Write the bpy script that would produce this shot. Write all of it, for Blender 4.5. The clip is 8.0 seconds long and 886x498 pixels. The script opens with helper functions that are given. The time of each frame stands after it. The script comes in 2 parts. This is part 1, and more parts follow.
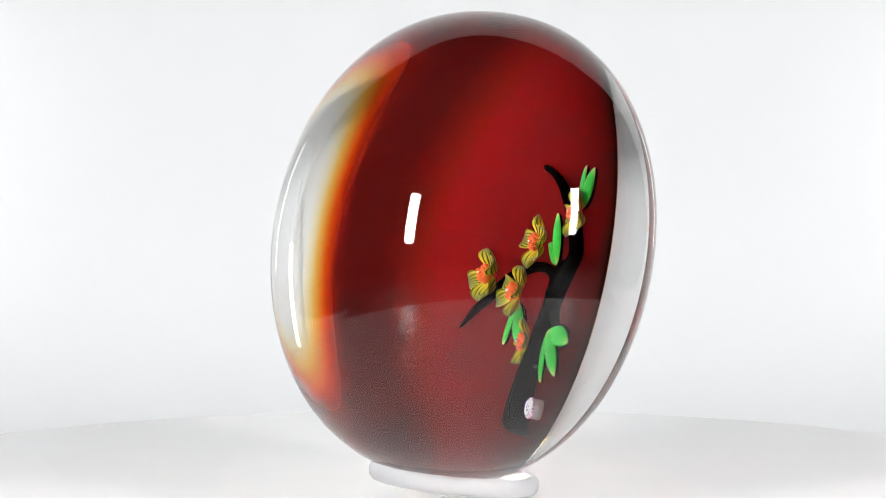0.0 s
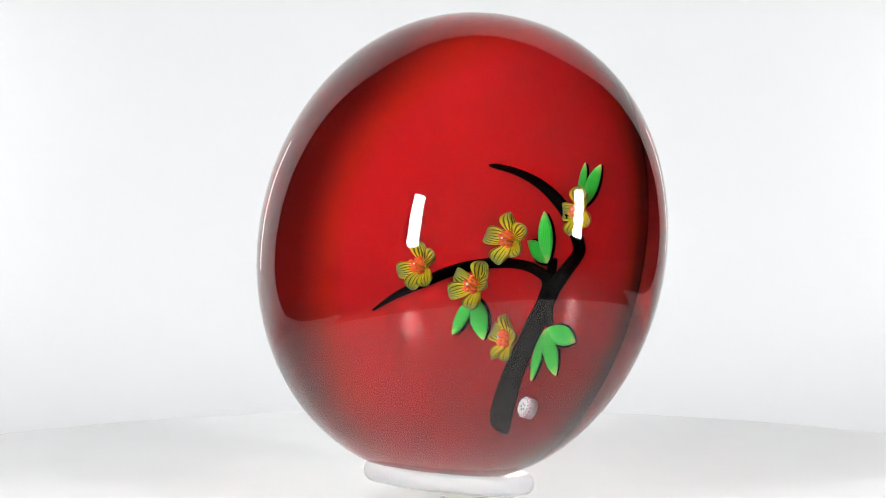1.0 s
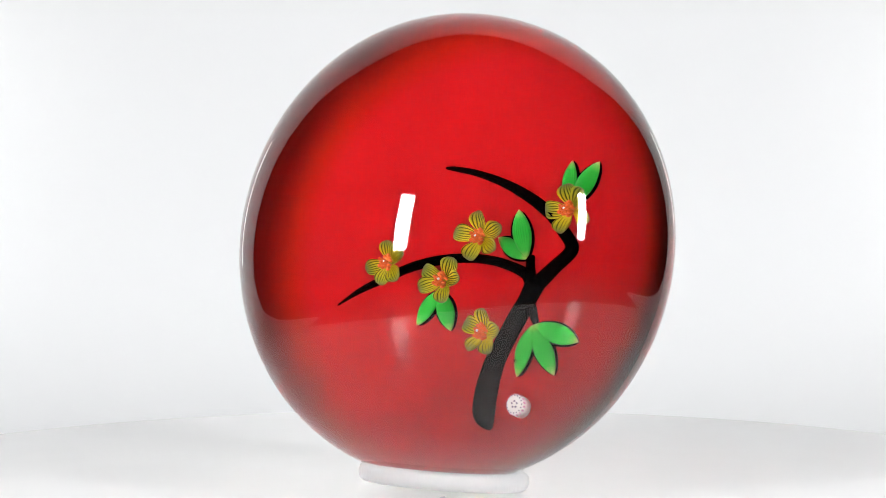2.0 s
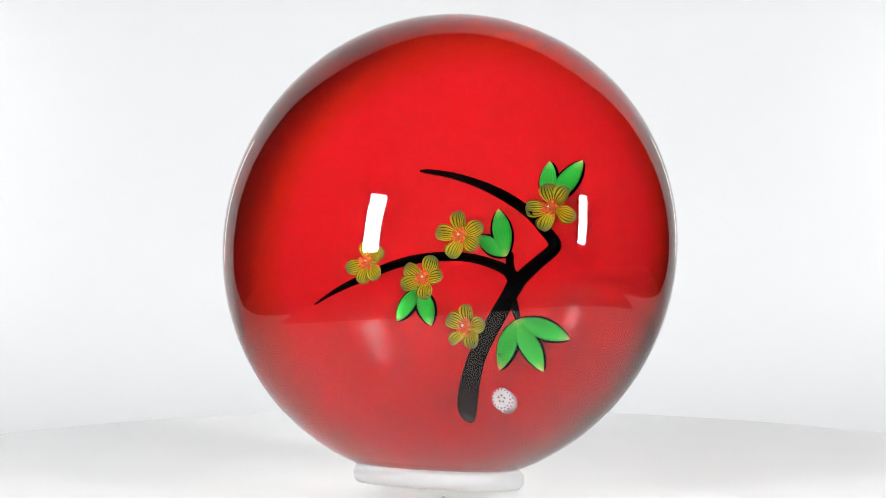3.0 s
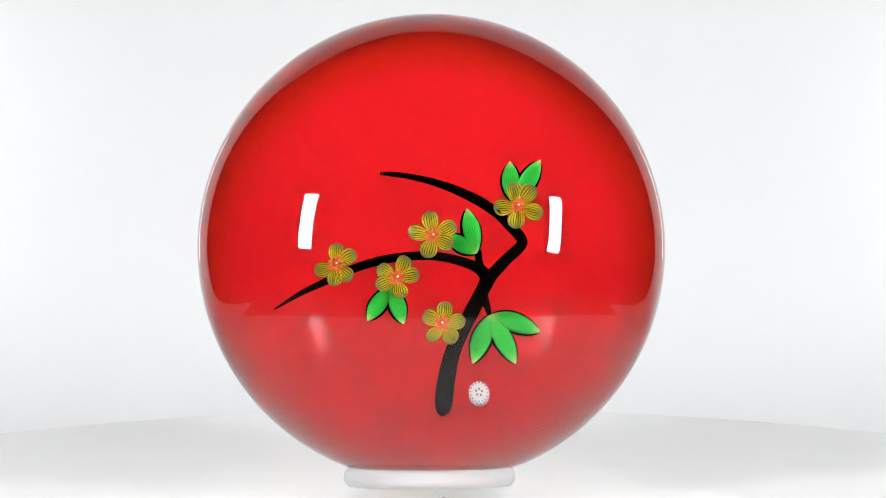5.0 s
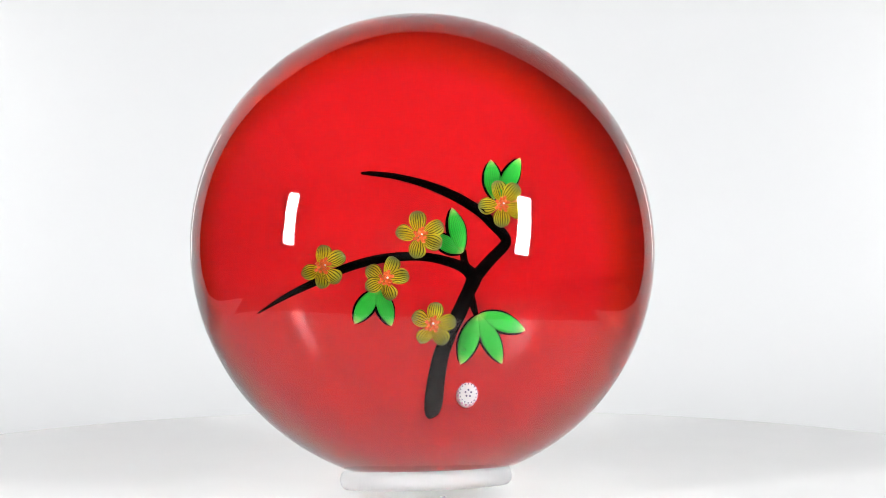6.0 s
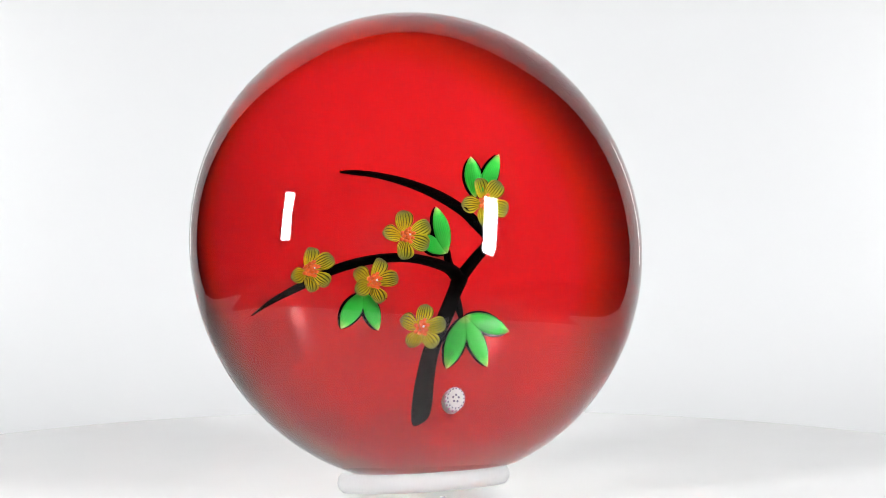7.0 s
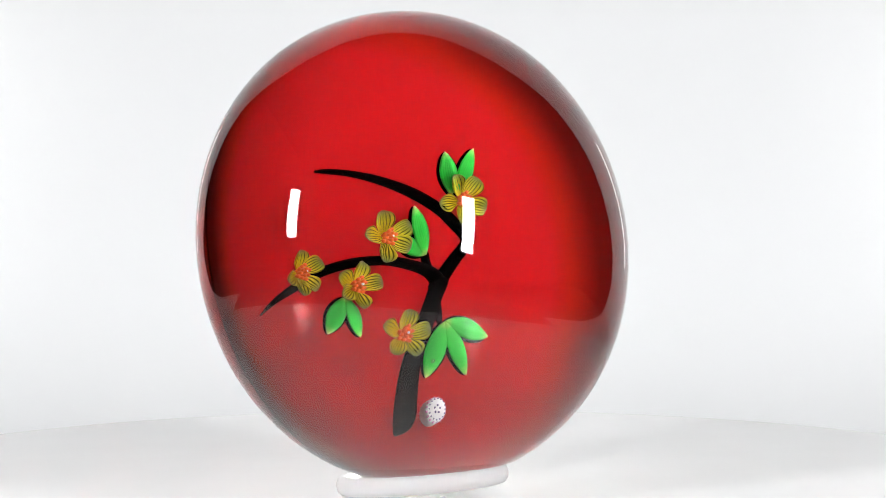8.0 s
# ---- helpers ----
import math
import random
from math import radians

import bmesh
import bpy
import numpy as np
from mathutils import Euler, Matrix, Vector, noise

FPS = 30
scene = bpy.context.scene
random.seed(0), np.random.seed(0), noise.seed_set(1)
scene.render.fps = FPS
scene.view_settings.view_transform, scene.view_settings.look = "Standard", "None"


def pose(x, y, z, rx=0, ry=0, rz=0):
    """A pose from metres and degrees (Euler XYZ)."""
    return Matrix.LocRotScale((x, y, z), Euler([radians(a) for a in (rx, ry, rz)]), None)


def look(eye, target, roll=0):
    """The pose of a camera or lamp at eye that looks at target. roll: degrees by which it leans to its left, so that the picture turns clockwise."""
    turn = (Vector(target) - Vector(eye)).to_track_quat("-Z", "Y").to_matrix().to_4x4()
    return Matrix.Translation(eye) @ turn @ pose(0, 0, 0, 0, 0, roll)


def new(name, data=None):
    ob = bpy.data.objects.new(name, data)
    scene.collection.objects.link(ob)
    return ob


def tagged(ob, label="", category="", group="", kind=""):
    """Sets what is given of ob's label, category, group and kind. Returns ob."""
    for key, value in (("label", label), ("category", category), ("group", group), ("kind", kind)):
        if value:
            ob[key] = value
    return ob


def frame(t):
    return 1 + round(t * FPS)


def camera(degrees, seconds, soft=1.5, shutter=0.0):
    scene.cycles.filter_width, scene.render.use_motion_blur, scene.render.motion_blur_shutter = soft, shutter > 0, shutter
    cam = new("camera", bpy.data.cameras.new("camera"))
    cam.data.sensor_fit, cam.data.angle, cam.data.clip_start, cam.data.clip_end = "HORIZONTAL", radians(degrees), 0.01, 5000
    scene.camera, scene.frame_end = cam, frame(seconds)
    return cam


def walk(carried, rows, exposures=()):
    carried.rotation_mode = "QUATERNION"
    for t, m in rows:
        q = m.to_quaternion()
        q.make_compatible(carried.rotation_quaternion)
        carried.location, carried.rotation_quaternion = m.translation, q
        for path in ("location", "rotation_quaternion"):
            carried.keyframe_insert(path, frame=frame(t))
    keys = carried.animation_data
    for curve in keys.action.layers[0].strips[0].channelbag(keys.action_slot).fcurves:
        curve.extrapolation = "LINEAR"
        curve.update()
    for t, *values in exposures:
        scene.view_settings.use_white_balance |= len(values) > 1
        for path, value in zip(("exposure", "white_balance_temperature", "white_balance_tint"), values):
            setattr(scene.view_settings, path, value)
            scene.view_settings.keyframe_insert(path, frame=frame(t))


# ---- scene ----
# ---- camera ----
MID = 0.0443               # height of the middle of the glass over the turntable
cam = camera(32.0, 8.0, soft=0.9)
EYE = Vector((0.0, -0.27436, MID + 0.00298))
AIM = EYE + Vector((0.0, math.cos(radians(0.6795)), -math.sin(radians(0.6795))))
walk(cam, [(0.0, look(EYE, AIM)), (8.0, look(EYE, AIM))], exposures=[(0.0, 0.0), (8.0, 0.0)])

# ---- shape of the glass and its way on the turntable ----
SPEED, FRONT = 14.68, 4.82       # degrees a second; time at which the picture side faces the camera
HALF_W, HALF_H, FRONT_D, BACK_D = 0.0420, 0.04225, 0.03456, 0.0292
FLAT_F, BULGE_F, FLAT_B, BULGE_B = -0.1751, 0.3396, 0.1020, 0.1201
TILT, LEAN = -10.75, 1.86        # leans back
OFF_X, OFF_Y = -0.0018, 0.00554  # off the turntable's axis
FOOT_TILT, FOOT_X, FOOT_Y, FOOT_Z = -6.4, -0.0005, -0.0025, -0.0395
IOR = 1.513


def table_pose(t):
    return pose(0, 0, 0, 0, 0, (t - FRONT) * SPEED)


# ---- light ----
world = bpy.data.worlds.new("world")
scene.world = world
world.use_nodes = True
world.node_tree.nodes["Background"].inputs[0].default_value = (0.9, 0.95, 1.0, 1)
world.node_tree.nodes["Background"].inputs[1].default_value = 0.02


def area(name, eye, target, w, h, power, colour=(1, 0.98, 0.95), roll=0):
    d = bpy.data.lights.new(name, "AREA")
    d.shape, d.size, d.size_y, d.energy, d.color = "RECTANGLE", w, h, power, colour
    o = new(name, d)
    o.matrix_world = look(eye, target, roll)
    return o


# two softboxes before the glass, a lamp behind the paper sweep
SOFT_A, SOFT_B, SOFT_AIM = (-0.446, -0.398, MID + 0.165), (0.463, -0.378, MID + 0.152), (0, 0, MID + 0.02)
area("softbox_light", SOFT_A, SOFT_AIM, 0.066, 0.205, 4.7, (1, 0.985, 0.97))
area("softbox_light", SOFT_B, SOFT_AIM, 0.056, 0.205, 4.6, (1, 0.985, 0.97), -14)
# unseen spot before the sweep, added to brighten the ruby from behind
back = area("ruby_fill_light", (0, 0.375, 0.004), (0, 0, MID + 0.006), 0.12, 0.12, 3.6, (1, 0.98, 0.96))
back.data.shape, back.data.spread = "DISK", radians(14)
area("sweep_back_light", (0, 0.85, -0.12), (0, 0.3, -0.06), 1.3, 1.2, 10.7, (0.965, 0.99, 1.015))


# ---- materials ----
def material(name):
    m = bpy.data.materials.new(name)
    m.use_nodes = True
    nt = m.node_tree
    nt.nodes.clear()
    out = nt.nodes.new("ShaderNodeOutputMaterial")
    return m, nt, out


def node(nt, kind, **values):
    n = nt.nodes.new("ShaderNode" + kind)
    for k, v in values.items():
        n.inputs[k.replace("_", " ")].default_value = v
    return n


def simple(name, colour, rough=0.5, spec=0.5, vary=0.12, scale=400, bump=0.0, **extra):
    m, nt, out = material(name)
    b = node(nt, "BsdfPrincipled", Roughness=rough)
    b.inputs["Specular IOR Level"].default_value = spec
    for k, v in extra.items():
        b.inputs[k.replace("_", " ")].default_value = v
    tc = nt.nodes.new("ShaderNodeTexCoord")
    nz = node(nt, "TexNoise", Scale=scale, Detail=4.0)
    nt.links.new(tc.outputs["Object"], nz.inputs["Vector"])
    ramp = nt.nodes.new("ShaderNodeValToRGB")
    ramp.color_ramp.elements[0].color = (*[c * (1 - vary) for c in colour], 1)
    ramp.color_ramp.elements[1].color = (*[min(1, c * (1 + vary)) for c in colour], 1)
    ramp.color_ramp.elements[0].position, ramp.color_ramp.elements[1].position = 0.3, 0.7
    nt.links.new(nz.outputs[0], ramp.inputs[0])
    nt.links.new(ramp.outputs[0], b.inputs["Base Color"])
    if bump:
        bp = node(nt, "Bump", Strength=bump, Distance=0.0003)
        nt.links.new(nz.outputs[0], bp.inputs["Height"])
        nt.links.new(bp.outputs[0], b.inputs["Normal"])
    nt.links.new(b.outputs[0], out.inputs[0])
    return m


def clear_glass(name, ior, colour=(1, 1, 1, 1)):
    m, nt, out = material(name)
    g = node(nt, "BsdfGlass", Color=colour, Roughness=0.0, IOR=ior)
    nt.links.new(g.outputs[0], out.inputs[0])
    return m


GLASS = clear_glass("clear_crystal", IOR, (0.985, 0.985, 0.98, 1))

AIR = clear_glass("trapped_air", 1 / 1.513)


def frosted():
    m, nt, out = material("frosted_acrylic")
    g = node(nt, "BsdfGlass", Color=(0.97, 0.98, 0.985, 1), Roughness=0.35, IOR=1.35)
    d = node(nt, "BsdfDiffuse", Color=(0.86, 0.86, 0.88, 1))
    t = node(nt, "BsdfTranslucent", Color=(0.9, 0.9, 0.92, 1))
    a = node(nt, "MixShader", Fac=0.5)
    b = node(nt, "MixShader", Fac=0.45)
    nt.links.new(d.outputs[0], a.inputs[1])
    nt.links.new(t.outputs[0], a.inputs[2])
    nt.links.new(g.outputs[0], b.inputs[1])
    nt.links.new(a.outputs[0], b.inputs[2])
    nt.links.new(b.outputs[0], out.inputs[0])
    return m


ACRYLIC = frosted()
TABLE_WHITE = simple("white_gloss_acrylic", (0.92, 0.93, 0.94), rough=0.2, spec=0.5, vary=0.01, scale=60)
BLACK_GLASS = simple("black_glass", (0.002, 0.002, 0.002), rough=0.4, spec=0.0, vary=0.3)
STAMEN = simple("orange_glass", (0.97, 0.17, 0.035), rough=0.4, spec=0.2, vary=0.25, scale=1500)
CANE_WHITE = simple("white_glass", (0.95, 0.94, 0.95), rough=0.3, spec=0.2, vary=0.04, scale=900)
CANE_PINK = simple("pink_glass", (0.75, 0.42, 0.62), rough=0.3, spec=0.2, vary=0.2, scale=1500)
CANE_DARK = simple("dark_violet_glass", (0.10, 0.06, 0.22), rough=0.3, spec=0.2, vary=0.2, scale=1500)
DARK = simple("dark_room_paint", (0.03, 0.03, 0.032), rough=0.8, vary=0.2, scale=5)


def veined(name, ramp_points, dark, count, strength, rough=0.4):
    """Glass drawn along its length: a colour from root to tip, with fine darker lines lengthwise."""
    m, nt, out = material(name)
    along, across = nt.nodes.new("ShaderNodeAttribute"), nt.nodes.new("ShaderNodeAttribute")
    along.attribute_name, across.attribute_name = "along", "across"
    ramp = nt.nodes.new("ShaderNodeValToRGB")
    cr = ramp.color_ramp
    cr.elements[0].position, cr.elements[0].color = ramp_points[0][0], (*ramp_points[0][1], 1)
    cr.elements[1].position, cr.elements[1].color = ramp_points[-1][0], (*ramp_points[-1][1], 1)
    for p, c in ramp_points[1:-1]:
        cr.elements.new(p).color = (*c, 1)
    nt.links.new(along.outputs["Fac"], ramp.inputs[0])
    tc = nt.nodes.new("ShaderNodeTexCoord")
    nz = node(nt, "TexNoise", Scale=700.0, Detail=3.0)
    nt.links.new(tc.outputs["Object"], nz.inputs["Vector"])
    wob = nt.nodes.new("ShaderNodeMath")
    wob.operation = "MULTIPLY_ADD"
    wob.inputs[1].default_value = 0.16
    nt.links.new(nz.outputs[0], wob.inputs[0])
    nt.links.new(across.outputs["Fac"], wob.inputs[2])
    sc = nt.nodes.new("ShaderNodeMath")
    sc.operation = "MULTIPLY"
    sc.inputs[1].default_value = count * math.pi
    nt.links.new(wob.outputs[0], sc.inputs[0])
    sn = nt.nodes.new("ShaderNodeMath")
    sn.operation = "COSINE"
    nt.links.new(sc.outputs[0], sn.inputs[0])
    mr = node(nt, "MapRange")
    mr.inputs["From Min"].default_value, mr.inputs["From Max"].default_value = 0.15, 0.85
    mr.inputs["To Min"].default_value, mr.inputs["To Max"].default_value = 0.0, strength
    nt.links.new(sn.outputs[0], mr.inputs["Value"])
    fade = nt.nodes.new("ShaderNodeMapRange")
    fade.inputs["From Min"].default_value, fade.inputs["From Max"].default_value = 1.0, 0.75
    nt.links.new(along.outputs["Fac"], fade.inputs["Value"])
    mul = nt.nodes.new("ShaderNodeMath")
    mul.operation = "MULTIPLY"
    nt.links.new(mr.outputs[0], mul.inputs[0])
    nt.links.new(fade.outputs[0], mul.inputs[1])
    mix = nt.nodes.new("ShaderNodeMix")
    mix.data_type = "RGBA"
    mix.inputs["B"].default_value = (*dark, 1)
    nt.links.new(mul.outputs[0], mix.inputs["Factor"])
    nt.links.new(ramp.outputs[0], mix.inputs["A"])
    b = node(nt, "BsdfPrincipled", Roughness=rough)
    b.inputs["Specular IOR Level"].default_value = 0.15
    nt.links.new(mix.outputs["Result"], b.inputs["Base Color"])
    tl = node(nt, "BsdfTranslucent")
    nt.links.new(mix.outputs["Result"], tl.inputs["Color"])
    ms = node(nt, "MixShader", Fac=0.35)
    nt.links.new(b.outputs[0], ms.inputs[1])
    nt.links.new(tl.outputs[0], ms.inputs[2])
    nt.links.new(ms.outputs[0], out.inputs[0])
    return m


LEAF = veined("green_glass", [(0.0, (0.46, 0.72, 0.15)), (0.16, (0.06, 0.64, 0.07)), (0.5, (0.022, 0.57, 0.05)), (0.8, (0.045, 0.66, 0.07)), (0.93, (0.28, 0.76, 0.15)), (1.0, (0.85, 0.80, 0.35))], (0.01, 0.33, 0.022), 8, 0.40)
PETAL = veined("olive_glass", [(0.0, (0.85, 0.36, 0.03)), (0.16, (0.86, 0.66, 0.03)), (0.55, (0.74, 0.66, 0.03)), (0.80, (0.44, 0.46, 0.05)), (1.0, (0.20, 0.23, 0.10))], (0.06, 0.075, 0.008), 7, 0.9)


def fabric():
    m, nt, out = material("tent_fabric")
    t = node(nt, "BsdfTranslucent", Color=(0.87, 0.875, 0.88, 1))
    d = node(nt, "BsdfDiffuse", Color=(0.87, 0.875, 0.88, 1))
    mix = node(nt, "MixShader", Fac=0.5)
    nt.links.new(t.outputs[0], mix.inputs[1])
    nt.links.new(d.outputs[0], mix.inputs[2])
    nt.links.new(mix.outputs[0], out.inputs[0])
    return m


FABRIC = fabric()


def glow(name, colour, strength):
    m, nt, out = material(name)
    e = node(nt, "Emission", Color=colour, Strength=strength)
    nt.links.new(e.outputs[0], out.inputs[0])
    return m


STRIP_GLOW = glow("strip_lamp_glow", (1, 0.99, 0.97, 1), 3.0)


def ruby():
    """Milky ruby glass that thins out through orange and yellow to clear at its rim."""
    m, nt, out = material("ruby_glass")
    at = nt.nodes.new("ShaderNodeAttribute")
    at.attribute_name = "rim"
    tc = nt.nodes.new("ShaderNodeTexCoord")
    nz = node(nt, "TexNoise", Scale=60.0, Detail=3.0)
    nt.links.new(tc.outputs["Object"], nz.inputs["Vector"])
    wob = nt.nodes.new("ShaderNodeMath")
    wob.operation = "MULTIPLY_ADD"
    wob.inputs[1].default_value = 0.012
    nt.links.new(nz.outputs[0], wob.inputs[0])
    nt.links.new(at.outputs["Fac"], wob.inputs[2])

    core_dist = nt.nodes.new("ShaderNodeAttribute")
    core_dist.attribute_name = "core_distance"

    def band(points, source=wob.outputs[0]):
        ramp = nt.nodes.new("ShaderNodeValToRGB")
        cr = ramp.color_ramp
        cr.elements[0].position, cr.elements[0].color = points[0][0], (*points[0][1], 1)
        cr.elements[1].position, cr.elements[1].color = points[-1][0], (*points[-1][1], 1)
        for p, c in points[1:-1]:
            cr.elements.new(p).color = (*c, 1)
        nt.links.new(source, ramp.inputs[0])
        return ramp

    # ruby in the middle, turning much darker towards the rim
    core = band([(0.0, RUBY_CORE), (0.66, RUBY_CORE), (0.73, (0.53, 0.088, 0.055)), (0.78, (0.34, 0.066, 0.045)), (0.83, (0.17, 0.040, 0.030)), (0.90, (0.11, 0.027, 0.022)), (0.98, (0.10, 0.025, 0.020))], core_dist.outputs["Fac"])
    film = band([(0.946, (0.42, 0.035, 0.03)), (0.963, (0.84, 0.17, 0.05)), (0.977, (0.94, 0.55, 0.14)), (0.986, (0.95, 0.83, 0.53)), (0.995, (0.975, 0.965, 0.945))])
    thin = band([(0.940, (0, 0, 0)), (0.965, (1, 1, 1)), (1.0, (1, 1, 1))])
    tr = node(nt, "BsdfTransparent")
    milk = node(nt, "BsdfRefraction", Roughness=RUBY_MILK, IOR=RUBY_IOR)
    df = node(nt, "BsdfDiffuse", Color=RUBY_FACE)
    nt.links.new(film.outputs[0], tr.inputs[0])
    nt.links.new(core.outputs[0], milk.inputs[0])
    m1 = node(nt, "MixShader", Fac=RUBY_FRONT)
    nt.links.new(milk.outputs[0], m1.inputs[1])
    nt.links.new(df.outputs[0], m1.inputs[2])
    # near-black gloss mixed in, so the ruby is shaded darker at flat angles
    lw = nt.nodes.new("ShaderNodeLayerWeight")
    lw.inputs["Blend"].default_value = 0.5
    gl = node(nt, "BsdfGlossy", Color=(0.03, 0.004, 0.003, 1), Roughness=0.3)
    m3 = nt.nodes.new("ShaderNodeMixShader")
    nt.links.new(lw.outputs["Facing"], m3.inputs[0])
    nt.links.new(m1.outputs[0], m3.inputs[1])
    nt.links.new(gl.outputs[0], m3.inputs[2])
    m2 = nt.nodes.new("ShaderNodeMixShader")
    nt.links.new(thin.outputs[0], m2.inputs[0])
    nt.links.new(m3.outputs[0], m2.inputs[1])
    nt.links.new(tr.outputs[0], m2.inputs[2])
    nt.links.new(m2.outputs[0], out.inputs[0])
    return m


RUBY_FRONT = 0.06          # how much of the light it throws back rather than lets through
RUBY_MILK, RUBY_IOR = 1.0, 1.75
RUBY_CORE, RUBY_FACE = (0.64, 0.088, 0.098), (0.35, 0.01, 0.01, 1)
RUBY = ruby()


# ---- mesh helpers ----
def mesh_object(name, verts, faces, mat, smooth=True):
    me = bpy.data.meshes.new(name)
    me.from_pydata([tuple(v) for v in verts], [], faces)
    me.validate()
    bm = bmesh.new()
    bm.from_mesh(me)
    bmesh.ops.recalc_face_normals(bm, faces=bm.faces)
    bm.to_mesh(me)
    bm.free()
    me.materials.append(mat)
    if smooth:
        me.polygons.foreach_set("use_smooth", [True] * len(me.polygons))
    return new(name, me)


def put(ob, parent, label=""):
    ob.parent = parent
    return tagged(ob, label) if label else ob


def grid_faces(rows, cols, closed=True):
    return [(r * cols + c, r * cols + (c + 1) % cols, (r + 1) * cols + (c + 1) % cols, (r + 1) * cols + c)
            for r in range(rows - 1) for c in range(cols if closed else cols - 1)]


def lathe(profile, n=96):
    """Ring of (radius, height) points turned about z; the profile is closed."""
    v = [(r * math.cos(2 * math.pi * k / n), r * math.sin(2 * math.pi * k / n), z) for r, z in profile for k in range(n)]
    m = len(profile)
    f = [(i * n + k, i * n + (k + 1) % n, ((i + 1) % m) * n + (k + 1) % n, ((i + 1) % m) * n + k) for i in range(m) for k in range(n)]
    return v, f


# ---- the setting ----
def box(name, lo, hi, mat):
    (x0, y0, z0), (x1, y1, z1) = lo, hi
    v = [(x, y, z) for z in (z0, z1) for y in (y0, y1) for x in (x0, x1)]
    f = [(0, 1, 3, 2), (4, 5, 7, 6), (0, 1, 5, 4), (2, 3, 7, 6), (0, 2, 6, 4), (1, 3, 7, 5)]
    return mesh_object(name, v, f, mat, False)


SWEEP_W, SWEEP_TOP, SWEEP_BACK, SWEEP_FRONT, LOW = 0.393, 0.80, 0.40, 0.035, -0.056


def sweep():
    """A sheet of white paper that lies on the floor and curves up behind, with rounded top corners."""
    r, n = 0.10, 14
    line = [(SWEEP_FRONT, LOW), (0.10, LOW), (0.15, LOW), (SWEEP_BACK - r, LOW)]
    line += [(SWEEP_BACK - r + r * math.sin(a), LOW + r - r * math.cos(a)) for a in [math.pi / 2 * k / n for k in range(1, n + 1)]]
    line += [(SWEEP_BACK, LOW + r + (SWEEP_TOP - LOW - r) * k / 30) for k in range(1, 31)]
    cols, corner, tongue = 61, 0.22, 0.065
    verts = []
    for side in (0.0, 0.0015):
        for i, (y, z) in enumerate(line):
            # the floor part is cut narrower than the rising part
            w = SWEEP_W + 0.085 * min(1.0, max(0.0, (y - 0.22) / 0.12))
            over = z - (SWEEP_TOP - corner)
            if over > 0:
                w += -corner + math.sqrt(max(0.0, corner ** 2 - over ** 2))
            up = i >= 4 + n // 2
            for k in range(cols):
                x = -w + 2 * w * k / (cols - 1)
                # the front corners reach forward in two pointed tongues
                ahead = tongue * min(1.0, max(0.0, (abs(x) - 0.31) / 0.075)) if i == 0 else 0.0
                verts.append((x, y - ahead + (side if up else 0), z - (0 if up else side)))
    rows = len(line)
    faces = []
    for b in (0, rows * cols):
        faces += [tuple(b + q for q in f) for f in grid_faces(rows, cols, False)]
    m = rows * cols
    edge = [k for k in range(cols)] + [r_ * cols + cols - 1 for r_ in range(1, rows)] + [(rows - 1) * cols + k for k in range(cols - 2, -1, -1)] + [r_ * cols for r_ in range(rows - 2, 0, -1)]
    faces += [(a, b, b + m, a + m) for a, b in zip(edge, edge[1:] + edge[:1])]
    return tagged(mesh_object("backdrop", verts, faces, FABRIC), "plain white paper sweep curving up behind the turntable", "backdrop", kind="structure")


sweep()
tagged(box("floor", (-1.2, -1.0, LOW - 0.03), (1.2, 0.30, LOW - 0.004), DARK), "plain dark studio table top", "table top", kind="structure")
R0 = 2.0
for nm, lo, hi in (("wall_north", (-R0, R0, -0.8), (R0, R0 + 0.1, 2.0)), ("wall_south", (-R0, -R0 - 0.1, -0.8), (R0, -R0, 2.0)),
                   ("wall_west", (-R0 - 0.1, -R0, -0.8), (-R0, R0, 2.0)), ("wall_east", (R0, -R0, -0.8), (R0 + 0.1, R0, 2.0)),
                   ("ceiling", (-R0, -R0, 2.0), (R0, R0, 2.1)), ("room_floor", (-R0, -R0, -0.9), (R0, R0, -0.8))):
    tagged(box(nm, lo, hi, DARK), "plain dark surface of the studio room", "wall", kind="structure")

# turntable
TURN_R = 0.134
table = new("turntable")
tagged(table, "round glossy white turntable disc", "turntable")
v, f = lathe([(0.0005, 0.0), (TURN_R - 0.001, 0.0), (TURN_R, -0.001), (TURN_R, -0.006), (TURN_R - 0.001, -0.007), (0.0005, -0.007)], 160)
put(mesh_object("disc", v, f, TABLE_WHITE, False), table)
v, f = lathe([(0.001, -0.007), (0.05, -0.007), (0.05, LOW), (0.001, LOW)], 96)
put(mesh_object("base", v, f, TABLE_WHITE, False), table)


# ---- the paperweight ----
def shape(p):
    x, y, z = p
    u = (x / HALF_W) ** 2 + (z / HALF_H) ** 2
    if y < 0:
        v, c, e = (y / FRONT_D) ** 2, FLAT_F, BULGE_F
    else:
        v, c, e = (y / BACK_D) ** 2, FLAT_B, BULGE_B
    return u * (1 - c + c * u) + v * (1 - e + e * v) - 1


def skin(d):
    """Point of the glass surface from its middle along d."""
    lo, hi = 0.0, 0.08
    for _ in range(30):
        m = (lo + hi) / 2
        if shape(d * m) < 0:
            lo = m
        else:
            hi = m
    return d * lo


TILTED = (Matrix.Rotation(radians(TILT), 4, "X") @ Matrix.Rotation(radians(LEAN), 4, "Y"))
weight = new("glass_paperweight")
tagged(weight, "clear glass paperweight with ruby ground and flowering black branch", "paperweight")


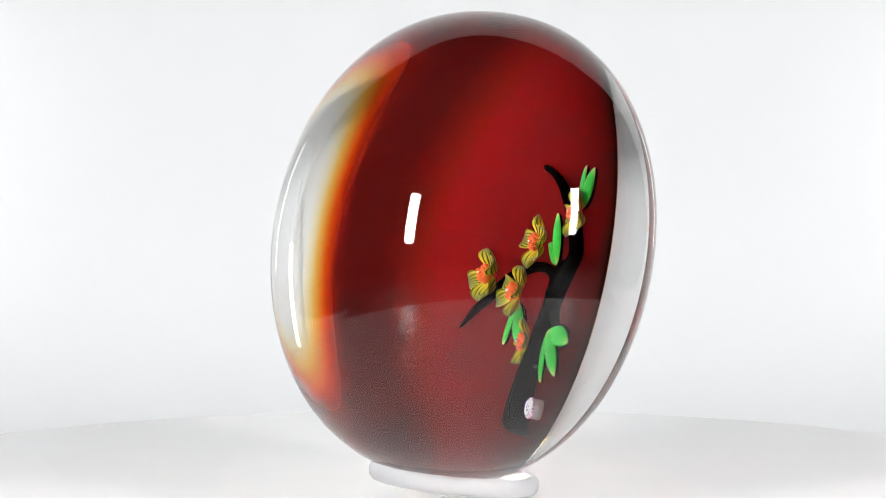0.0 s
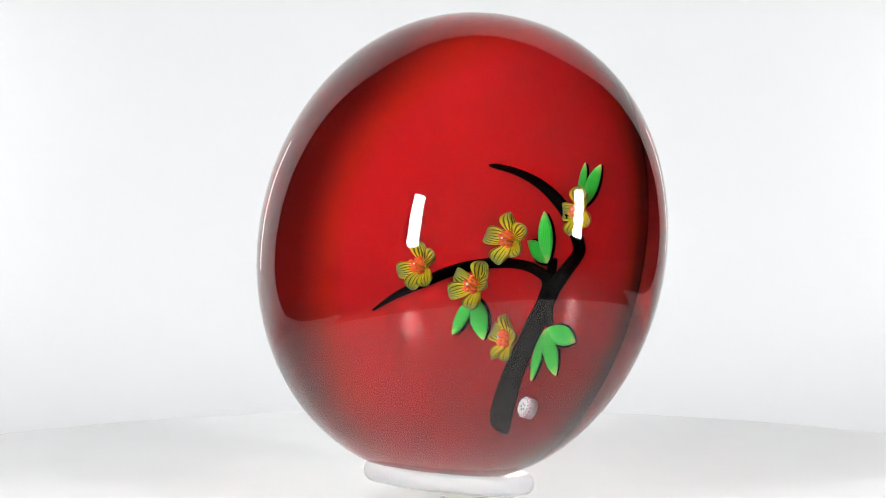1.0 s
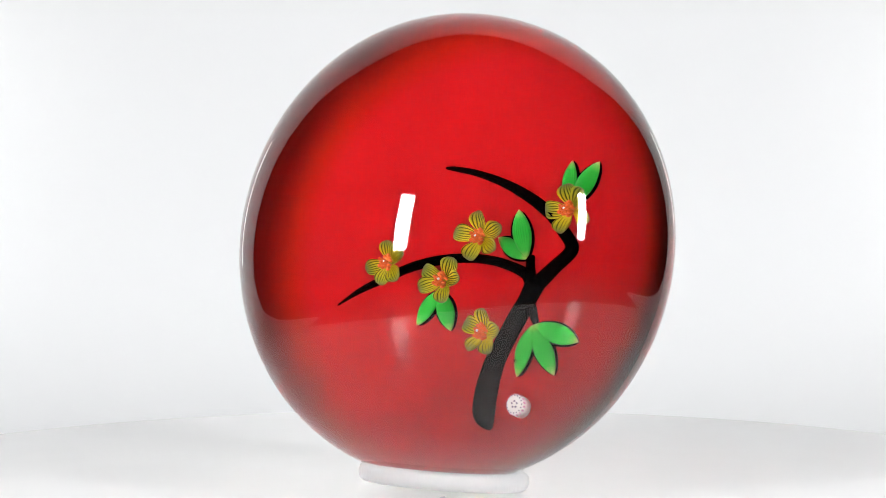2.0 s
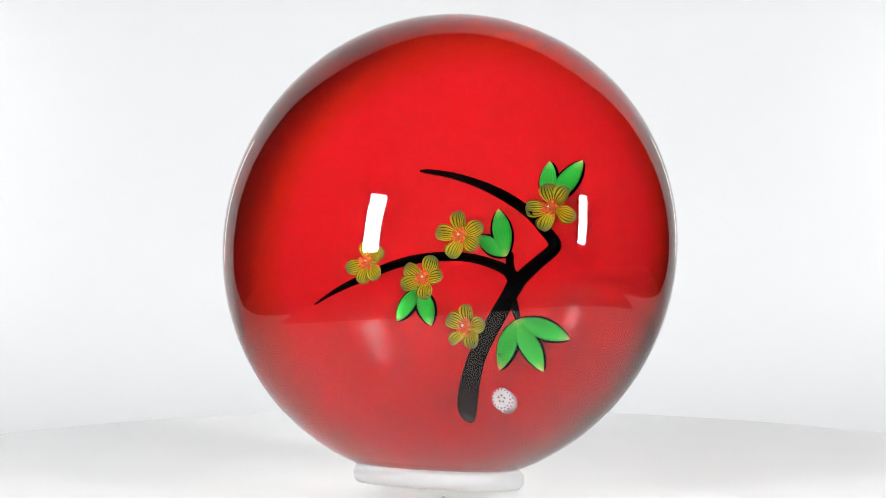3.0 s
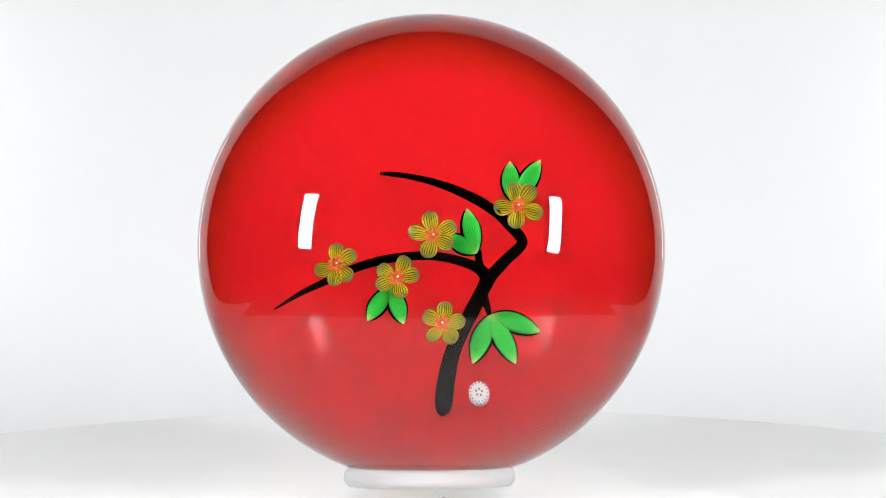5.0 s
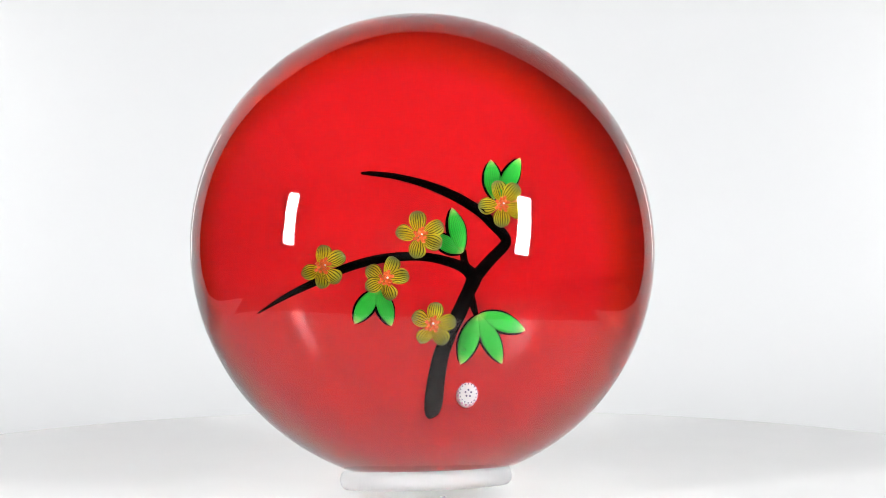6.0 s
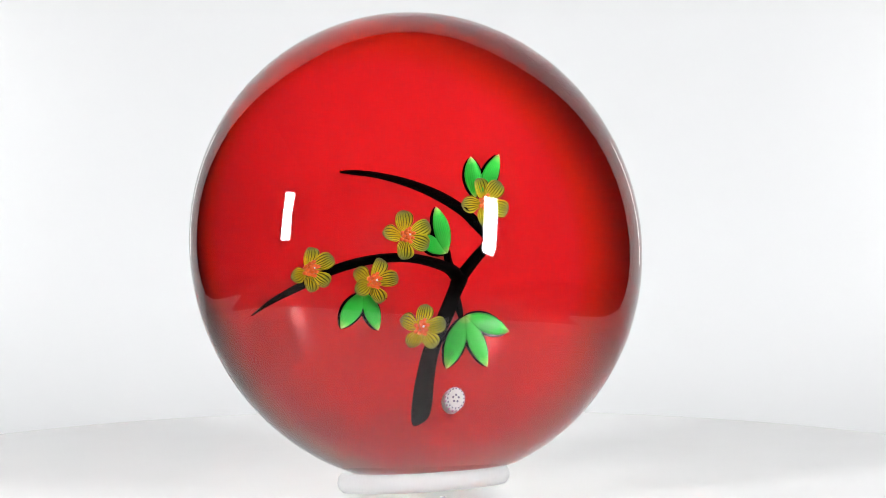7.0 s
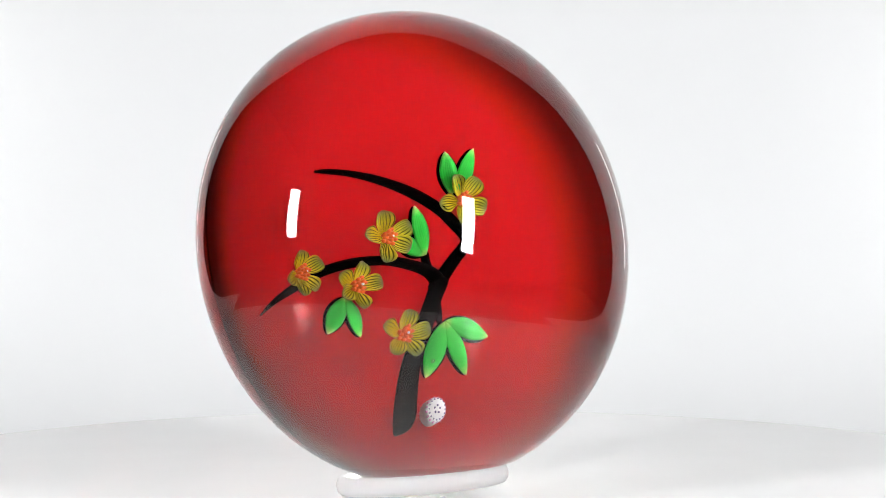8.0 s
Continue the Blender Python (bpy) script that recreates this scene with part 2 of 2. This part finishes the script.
TO_OWN = TILTED.inverted().to_3x3()
FOOT_UP = TO_OWN @ (Matrix.Rotation(radians(FOOT_TILT), 3, "X") @ Vector((0, 0, 1)))
FOOT_AT = TO_OWN @ Vector((FOOT_X, FOOT_Y, FOOT_Z))


def glass_body():
    rows, cols = 140, 200
    verts = []
    for i in range(rows):
        a = math.pi * (i + 0.5) / rows
        for k in range(cols):
            b = 2 * math.pi * k / cols
            # poles on the depth axis
            d = Vector((math.sin(a) * math.cos(b), -math.cos(a), math.sin(a) * math.sin(b)))
            p = skin(d)
            below = (FOOT_AT - p).dot(FOOT_UP)
            if below > 0:
                p += FOOT_UP * below
            verts.append(p)
    faces = grid_faces(rows, cols)
    faces.append(tuple(range(cols)))
    faces.append(tuple(range((rows - 1) * cols, rows * cols)))
    ob = put(mesh_object("glass_body", verts, faces, GLASS), weight, "thick clear polished crystal glass")
    return ob


glass_body()


GROUND_Y, GROUND_R = 0.0103, 0.0364          # depth of the ruby ground behind the middle, and its radius


def ground_depth(x, z):
    return GROUND_Y - 0.0013 * (x * x + z * z) / GROUND_R ** 2


GROUND_THICK = 0.0004


def ground():
    """A thin milky slab: a front and a back sheet, joined at the rim."""
    rings, cols = 40, 120
    verts, rim, distances = [], [], []
    for back in (0, 1):
        for i in range(rings):
            r = (i + 0.05) / (rings - 0.95)
            for k in range(cols):
                b = 2 * math.pi * k / cols
                x, z = GROUND_R * r * math.cos(b), GROUND_R * r * math.sin(b)
                verts.append((x, ground_depth(x, z) + back * GROUND_THICK, z))
                rim.append(r)
                distances.append(math.hypot(x, z + 0.0008) / 0.0371)
    half = rings * cols
    faces = grid_faces(rings, cols) + [tuple(range(cols))]
    faces += [tuple(q + half for q in f) for f in faces]
    edge = (rings - 1) * cols
    faces += [(edge + k, edge + (k + 1) % cols, half + edge + (k + 1) % cols, half + edge + k) for k in range(cols)]
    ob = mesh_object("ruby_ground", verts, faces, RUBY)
    for key, values in (("rim", rim), ("core_distance", distances)):
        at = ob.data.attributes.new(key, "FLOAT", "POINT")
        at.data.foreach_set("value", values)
    return put(ob, weight, "ruby red glass ground fading to amber at its rim")


ground()


# ---- branch, leaves and flowers inside the glass; x and z in millimetres on the ground ----
def spline(points, n):
    """A smooth line of n points through the control points (x, z, radius)."""
    p = [np.array(q, float) for q in points]
    p = [2 * p[0] - p[1]] + p + [2 * p[-1] - p[-2]]
    out = []
    for k in range(n):
        s = (len(p) - 3) * k / (n - 1)
        i = min(int(s), len(p) - 4)
        f = s - i
        a, b, c, d = p[i:i + 4]
        out.append(0.5 * (2 * b + (c - a) * f + (2 * a - 5 * b + 4 * c - d) * f * f + (3 * b - a - 3 * c + d) * f ** 3))
    return out


def tube(points, n=40, sides=16, depth=1.0, lift=0.0):
    """A rounded, slightly flattened rod lying on the ground, closed at both ends."""
    line = spline(points, n)
    verts = []
    for i, (x, z, r) in enumerate(line):
        a, b = line[max(i - 1, 0)], line[min(i + 1, n - 1)]
        tx, tz = b[0] - a[0], b[1] - a[1]
        q = math.hypot(tx, tz) or 1.0
        nx, nz = -tz / q, tx / q
        r = max(r * 0.97, 0.03)
        y0 = ground_depth(x / 1000, z / 1000) * 1000 - lift - r * depth
        for k in range(sides):
            c, s = math.cos(2 * math.pi * k / sides), math.sin(2 * math.pi * k / sides)
            verts.append(((x + nx * r * c) / 1000, (y0 + r * depth * s) / 1000, (z + nz * r * c) / 1000))
    faces = grid_faces(n, sides) + [tuple(range(sides)), tuple(range((n - 1) * sides, n * sides))]
    return verts, faces


def branch_part(name, points, parent, label="", n=40):
    v, f = tube(points, n)
    return put(mesh_object(name, v, f, BLACK_GLASS), parent, label)


branch = branch_part("branch", [(2.2, -21.15, 0.30), (2.2, -20.95, 0.78), (2.23, -20.5, 1.08), (2.33, -19.3, 1.25), (2.6, -16.8, 1.2), (3.3, -13.6, 1.08), (4.4, -10.9, 1.0), (5.9, -7.8, 1.02), (7.05, -5.3, 0.95), (8.0, -3.3, 1.0), (8.3, -2.7, 0.5)], weight, "black glass branch", 60)
branch_part("limb", [(7.2, -4.2, 0.7), (8.3, -3.0, 0.85), (10.3, -0.75, 0.78), (11.9, 0.85, 0.75), (12.35, 1.75, 0.74), (11.9, 2.65, 0.75), (10.7, 3.85, 0.74), (8.8, 5.65, 0.72), (5.5, 7.62, 0.68), (1.6, 9.2, 0.55), (-2.4, 10.2, 0.42), (-5.6, 10.55, 0.34), (-7.1, 10.6, 0.16)], branch, "", 80)
branch_part("limb", [(7.8, -4.4, 0.6), (7.5, -3.0, 0.9), (5.9, -1.75, 0.72), (2.0, -0.72, 0.62), (-1.9, -0.62, 0.62), (-5.7, -1.15, 0.62), (-9.5, -2.27, 0.6), (-13.2, -4.0, 0.52), (-16.9, -5.85, 0.36), (-20.0, -7.8, 0.1)], branch, "", 70)
branch_part("twig", [(7.6, -3.4, 0.5), (7.0, -2.3, 0.55), (6.6, -1.0, 0.5), (6.45, 0.2, 0.48), (6.4, 0.55, 0.2)], branch, "", 20)
branch_part("twig", [(7.0, -5.2, 0.7), (7.5, -6.3, 0.6), (8.0, -7.7, 0.42), (8.25, -8.5, 0.25), (8.3, -8.75, 0.08)], branch, "", 20)


def blade(length, width, thick, bend, n=18, m=9, point=0.75):
    """A pointed leaf along x, its face towards -y; along and across are kept for the veins."""
    verts, al, ac = [], [], []
    for side in (-1, 1):
        for i in range(n):
            s = i / (n - 1)
            w = width / 2 * (math.sin(math.pi * min(s ** 1.08, 1.0)) ** point if 0 < s < 1 else 0.0) * (1 - 0.15 * s)
            w = max(w, 0.01)
            for k in range(m):
                c = -1 + 2 * k / (m - 1)
                bulge = thick * (1 - c * c) * (w / (width / 2)) ** 0.5
                verts.append((s * length, -bend * math.sin(math.pi * s) - (bulge if side < 0 else -0.25 * thick) + 0.10 * thick * abs(c), w * c))
                al.append(s)
                ac.append(c)
    faces = []
    for b in (0, n * m):
        faces += [tuple(b + q for q in f) for f in grid_faces(n, m, False)]
    t = n * m
    edge = list(range(m)) + [r * m + m - 1 for r in range(1, n)] + [(n - 1) * m + k for k in range(m - 2, -1, -1)] + [r * m for r in range(n - 2, 0, -1)]
    faces += [(a, b, b + t, a + t) for a, b in zip(edge, edge[1:] + edge[:1])]
    return verts, faces, al, ac


def striped(name, data, mat):
    v, f, al, ac = data
    ob = mesh_object(name, [(x / 1000, y / 1000, z / 1000) for x, y, z in v], f, mat)
    for key, values in (("along", al), ("across", ac)):
        at = ob.data.attributes.new(key, "FLOAT", "POINT")
        at.data.foreach_set("value", values)
    return ob


def aim(x0, z0, x1, z1, lift, pitch=0.0, roll=0.0):
    """Pose of a blade from (x0, z0) towards (x1, z1), its root lifted off the ground by lift; millimetres and degrees."""
    turn = math.degrees(math.atan2(z1 - z0, x1 - x0))
    y = ground_depth(x0 / 1000, z0 / 1000) * 1000 - lift
    return pose(x0 / 1000, y / 1000, z0 / 1000, 0, -turn, 0) @ pose(0, 0, 0, roll, 0, pitch)


def leaf(x0, z0, x1, z1, width, lift=0.35, pitch=-2.0, roll=0.0, side=0.0):
    length = math.hypot(x1 - x0, z1 - z0)
    ob = put(striped("leaf", blade(length, width, 0.26, 0.10), LEAF), weight, "bright green glass leaf with a yellow tip")
    ob.matrix_local = aim(x0, z0, x1, z1, lift, pitch, roll)
    back = put(striped("leaf_backing", blade(length + 0.06, width + 0.62, 0.16, 0.10, point=0.62), BLACK_GLASS), ob, "black glass outline behind the leaf")
    back.matrix_local = pose(-0.00012, 0.00026, side / 1000)
    return ob


leaf(-5.45, -5.0, -8.25, -9.6, 2.45, lift=0.75, pitch=0, roll=10)
leaf(-5.2, -5.0, -3.35, -9.95, 2.45, lift=0.8, pitch=0, roll=-8)
leaf(6.3, -0.1, 4.75, 6.05, 2.60, lift=0.95, pitch=-5, roll=4, side=0.1)
leaf(6.2, -0.1, 2.1, 2.3, 2.30, lift=0.8, pitch=-3, roll=-6)
leaf(10.75, 7.3, 10.35, 12.75, 2.50, lift=0.75, roll=-8)
leaf(11.4, 7.3, 14.4, 13.05, 2.50, lift=0.75, roll=10)
leaf(8.25, -8.35, 6.0, -14.75, 2.75, lift=1.0, pitch=4, roll=8)
leaf(8.35, -8.35, 11.7, -14.45, 2.70, lift=1.05, pitch=4, roll=-6)
leaf(8.45, -8.25, 14.9, -10.05, 2.75, lift=0.95, pitch=4, roll=-8)


def petal_shape(length, width):
    """A rounded, cupped petal along x with lengthwise ribs on its face."""
    n, m = 14, 25
    verts, al, ac = [], [], []
    for side in (-1, 1):
        for i in range(n):
            s = i / (n - 1)
            w = width / 2 * (0.22 + 0.78 * math.sin(math.pi / 2 * min(1, s / 0.62)) ** 1.2 if s < 0.62 else math.sqrt(max(0.004, 1 - ((s - 0.62) / 0.385) ** 2)))
            for k in range(m):
                c = -1 + 2 * k / (m - 1)
                rib = 0.07 * math.cos(c * math.pi * 7) * (1 - s ** 3)
                cup = 1.5 * (c * w) ** 2 / (width / 2) + 0.95 * s * s
                y = 0.35 * math.sin(math.pi * s) - cup * 0.55 - (0.30 + rib if side < 0 else 0.0) * math.sqrt(max(0.0, 1 - 0.9 * c * c)) * (1 - 0.7 * s ** 4)
                verts.append((0.25 + s * (length - 0.25), -0.5 + y, w * c))
                al.append(s)
                ac.append(c)
    faces = []
    for b in (0, n * m):
        faces += [tuple(b + q for q in f) for f in grid_faces(n, m, False)]
    t = n * m
    edge = list(range(m)) + [r * m + m - 1 for r in range(1, n)] + [(n - 1) * m + k for k in range(m - 2, -1, -1)] + [r * m for r in range(n - 2, 0, -1)]
    faces += [(a, b, b + t, a + t) for a, b in zip(edge, edge[1:] + edge[:1])]
    return verts, faces, al, ac


def stamens(rng):
    """A tuft of short rods with round heads."""
    bm = bmesh.new()
    for k in range(13):
        a = 2.4 * k
        r = 0.19 * math.sqrt(k) + 0.02
        top = Vector((r * 1.5 * math.cos(a), -1.55 + 0.35 * r + rng.uniform(-0.12, 0.12), r * 1.5 * math.sin(a)))
        foot = Vector((r * 0.7 * math.cos(a), -0.35, r * 0.7 * math.sin(a)))
        m = Matrix.Translation((top + foot) / 2) @ (top - foot).to_track_quat("Z", "Y").to_matrix().to_4x4()
        bmesh.ops.create_cone(bm, cap_ends=True, segments=8, radius1=0.18, radius2=0.22, depth=(top - foot).length, matrix=m)
        bmesh.ops.create_icosphere(bm, subdivisions=2, radius=0.25, matrix=Matrix.Translation(top))
    bmesh.ops.scale(bm, vec=(0.001, 0.001, 0.001), verts=bm.verts)
    me = bpy.data.meshes.new("flower")
    bm.to_mesh(me)
    bm.free()
    me.materials.append(STAMEN)
    me.polygons.foreach_set("use_smooth", [True] * len(me.polygons))
    return new("flower", me)


def flower(x, z, angles, length, seed, lift=0.0006, turn=0.0):
    rng = random.Random(seed)
    ob = put(stamens(rng), weight, "olive yellow five-petalled flower with orange stamens")
    y = ground_depth(x / 1000, z / 1000) - lift
    ob.matrix_local = pose(x / 1000, y, z / 1000, 0, 0, turn)
    for k, a in enumerate(angles):
        p = put(striped("petal", petal_shape(length * rng.uniform(0.96, 1.05), length * rng.uniform(0.66, 0.73)), PETAL), ob)
        p.matrix_local = pose(0, (-0.16 if k % 2 else 0.0) / 1000, 0, 0, -a, 0) @ pose(0, 0, 0, rng.uniform(-14, 14), 0, rng.uniform(-8, 4))
    bm = bmesh.new()
    bmesh.ops.create_icosphere(bm, subdivisions=2, radius=0.00017, matrix=Matrix.Translation((0.00004, -0.00172, 0.00003)))
    me = bpy.data.meshes.new("pistil")
    bm.to_mesh(me)
    bm.free()
    me.materials.append(CANE_WHITE)
    put(new("pistil", me), ob, "white glass dot")
    return ob


flower(-12.80, -2.22, (94, 23, -50, -99, -161), 3.1, 1, 0.0006)
flower(-4.5, -3.88, (74, 3, -80, -152, 148), 3.2, 2, 0.0008)
flower(0.20, 2.05, (95, 29, -28, -106, 180), 3.4, 3, 0.0010)
flower(11.75, 6.6, (110, 48, -16, -94, 181), 3.4, 4, 0.0005)
flower(2.13, -9.97, (82, 13, -63, -121, 161), 3.2, 5, 0.0008, -12)


def signature_cane(x, z):
    n = 32
    prof = [(0.02, -1.2), (1.18, -1.2), (1.31, -1.05), (1.36, 0.0), (0.02, 0.0)]
    verts = [(r * (1 + (0.035 * math.cos(16 * 2 * math.pi * k / n) if r > 1.2 else 0)) * math.cos(2 * math.pi * k / n), y, r * math.sin(2 * math.pi * k / n)) for r, y in prof for k in range(n)]
    faces = grid_faces(len(prof), n) + [tuple(range(n)), tuple(range((len(prof) - 1) * n, len(prof) * n))]
    ob = put(mesh_object("signature_cane", [(a / 1000, b / 1000, c / 1000) for a, b, c in verts], faces, CANE_WHITE), weight, "white millefiori cane slice with pink rim and dark dots")
    ob.matrix_local = pose(x / 1000, ground_depth(x / 1000, z / 1000) - 0.00005, z / 1000)
    bm = bmesh.new()
    spots = [(1.13, 2 * math.pi * k / 16, 0.085) for k in range(16)] + [(0.40, 2 * math.pi * k / 5 + 0.3, 0.12) for k in range(5)]
    for r, a, q in spots:
        bmesh.ops.create_cone(bm, cap_ends=True, segments=8, radius1=q / 1000, radius2=q / 1000, depth=0.00006,
                              matrix=Matrix.Translation((r * math.cos(a) / 1000, -0.00121, r * math.sin(a) / 1000)) @ Matrix.Rotation(math.pi / 2, 4, "X"))
    me = bpy.data.meshes.new("cane_dots")
    bm.to_mesh(me)
    bm.free()
    me.materials.append(CANE_DARK)
    put(new("cane_dots", me), ob, "small dark dots in the cane")
    bm = bmesh.new()
    for k in range(16):
        a = 2 * math.pi * (k + 0.5) / 16
        bmesh.ops.create_icosphere(bm, subdivisions=1, radius=0.00017, matrix=Matrix.Translation((1.3 * math.cos(a) / 1000, -0.00096, 1.3 * math.sin(a) / 1000)))
    me = bpy.data.meshes.new("cane_rim")
    bm.to_mesh(me)
    bm.free()
    me.materials.append(CANE_PINK)
    put(new("cane_rim", me), ob, "scalloped pink rim")
    return ob


signature_cane(6.9, -18.45)


def bubble(x, y, z, r):
    bm = bmesh.new()
    bmesh.ops.create_icosphere(bm, subdivisions=3, radius=r / 1000)
    me = bpy.data.meshes.new("air_bubble")
    bm.to_mesh(me)
    bm.free()
    me.materials.append(AIR)
    me.polygons.foreach_set("use_smooth", [True] * len(me.polygons))
    ob = put(new("air_bubble", me), weight, "tiny air bubble trapped in the glass")
    ob.matrix_local = pose(x / 1000, y / 1000, z / 1000)


for x, y, z, r in ((6.4, 9.0, -13.0, 0.22), (8.75, 9.0, -11.6, 0.12), (13.1, 9.0, -9.4, 0.10), (8.6, 8.8, -2.9, 0.08), (-4.2, 9.2, 10.2, 0.09), (12.0, 8.9, 8.7, 0.11), (-14.5, 8.6, -0.6, 0.09), (-3.4, 7.6, -6.3, 0.10), (9.0, 7.0, 22.0, 0.08)):
    bubble(x, y, z, r)

# ---- foot ring, tipped back ----
ring = new("acrylic_ring")
tagged(ring, "low clear acrylic display ring under the paperweight", "display ring")
v, f = lathe([(0.0112, -0.0032), (0.0146, -0.0032), (0.0152, -0.0026), (0.0154, -0.0016), (0.0152, -0.0006), (0.0146, 0.0), (0.0112, 0.0)], 128)
put(mesh_object("ring_body", v, f, ACRYLIC), ring)


# ---- softboxes ----
def softbox(eye, w, h, roll):
    """A shallow black housing with a lip, open towards the glass."""
    ob = new("softbox")
    tagged(ob, "narrow softbox lamp with a black housing", "softbox", "softboxes beside the camera")
    a, b, c = w / 2, h / 2, 0.004
    prof = ((a, b, 0.002), (a + c, b + c, 0.002), (a + c, b + c, 0.012), (a * 0.5, b * 0.8, 0.05))
    verts = [(sx * x, sy * y, z) for x, y, z in prof for sx, sy in ((-1, -1), (1, -1), (1, 1), (-1, 1))]
    verts += [(sx * a, sy * b, 0.008) for sx, sy in ((-1, -1), (1, -1), (1, 1), (-1, 1))]
    faces = grid_faces(4, 4) + [(12, 13, 14, 15), (16, 17, 18, 19)] + [(k, (k + 1) % 4, 16 + (k + 1) % 4, 16 + k) for k in range(4)]
    body = put(mesh_object("housing", verts, faces, DARK, False), ob)
    ob.matrix_world = look(eye, SOFT_AIM, roll)
    z0, z1 = -0.8, eye[2]
    v, f = lathe([(0.002, z0), (0.009, z0), (0.009, z1), (0.002, z1)], 16)
    away = (Vector(eye) - Vector(SOFT_AIM)).normalized() * 0.055
    pole = mesh_object("light_stand", [(x + eye[0] + away.x, y + eye[1] + away.y, z) for x, y, z in v], f, DARK)
    tagged(pole, "black pole that carries a softbox", "light stand", "stands of the softboxes")
    return ob


softbox(SOFT_A, 0.066, 0.21, 0)
softbox(SOFT_B, 0.056, 0.21, -14)


def strip_lamp(x, y, z0, z1):
    """A slim upright tube lamp on a round foot, beside the sweep's rising part."""
    ob = new("strip_lamp")
    tagged(ob, "slim upright white strip lamp with a metal foot", "strip lamp", "strip lamps behind the turntable")
    v, f = lathe([(0.0005, z0), (0.005, z0), (0.0065, z0 + 0.002), (0.0065, z1 - 0.002), (0.005, z1), (0.0005, z1)], 32)
    put(mesh_object("tube", v, f, STRIP_GLOW), ob, "glowing white tube")
    v, f = lathe([(0.0005, LOW), (0.024, LOW), (0.024, LOW + 0.004), (0.005, LOW + 0.007), (0.005, z0), (0.0005, z0)], 32)
    put(mesh_object("foot", v, f, TABLE_WHITE, False), ob, "white metal foot")
    ob.matrix_world = pose(x, y, 0)
    return ob


strip_lamp(-0.225, 0.36, 0.03, 0.16)
strip_lamp(0.225, 0.36, 0.03, 0.16)


def motions():
    steps = [8.0 * k / 16 for k in range(17)]
    walk(weight, [(t, table_pose(t) @ pose(OFF_X, OFF_Y, MID) @ TILTED) for t in steps])
    walk(ring, [(t, table_pose(t) @ pose(OFF_X + FOOT_X, OFF_Y + FOOT_Y, MID + FOOT_Z - 0.00005, FOOT_TILT)) for t in steps])
    walk(table, [(t, table_pose(t)) for t in steps])


motions()
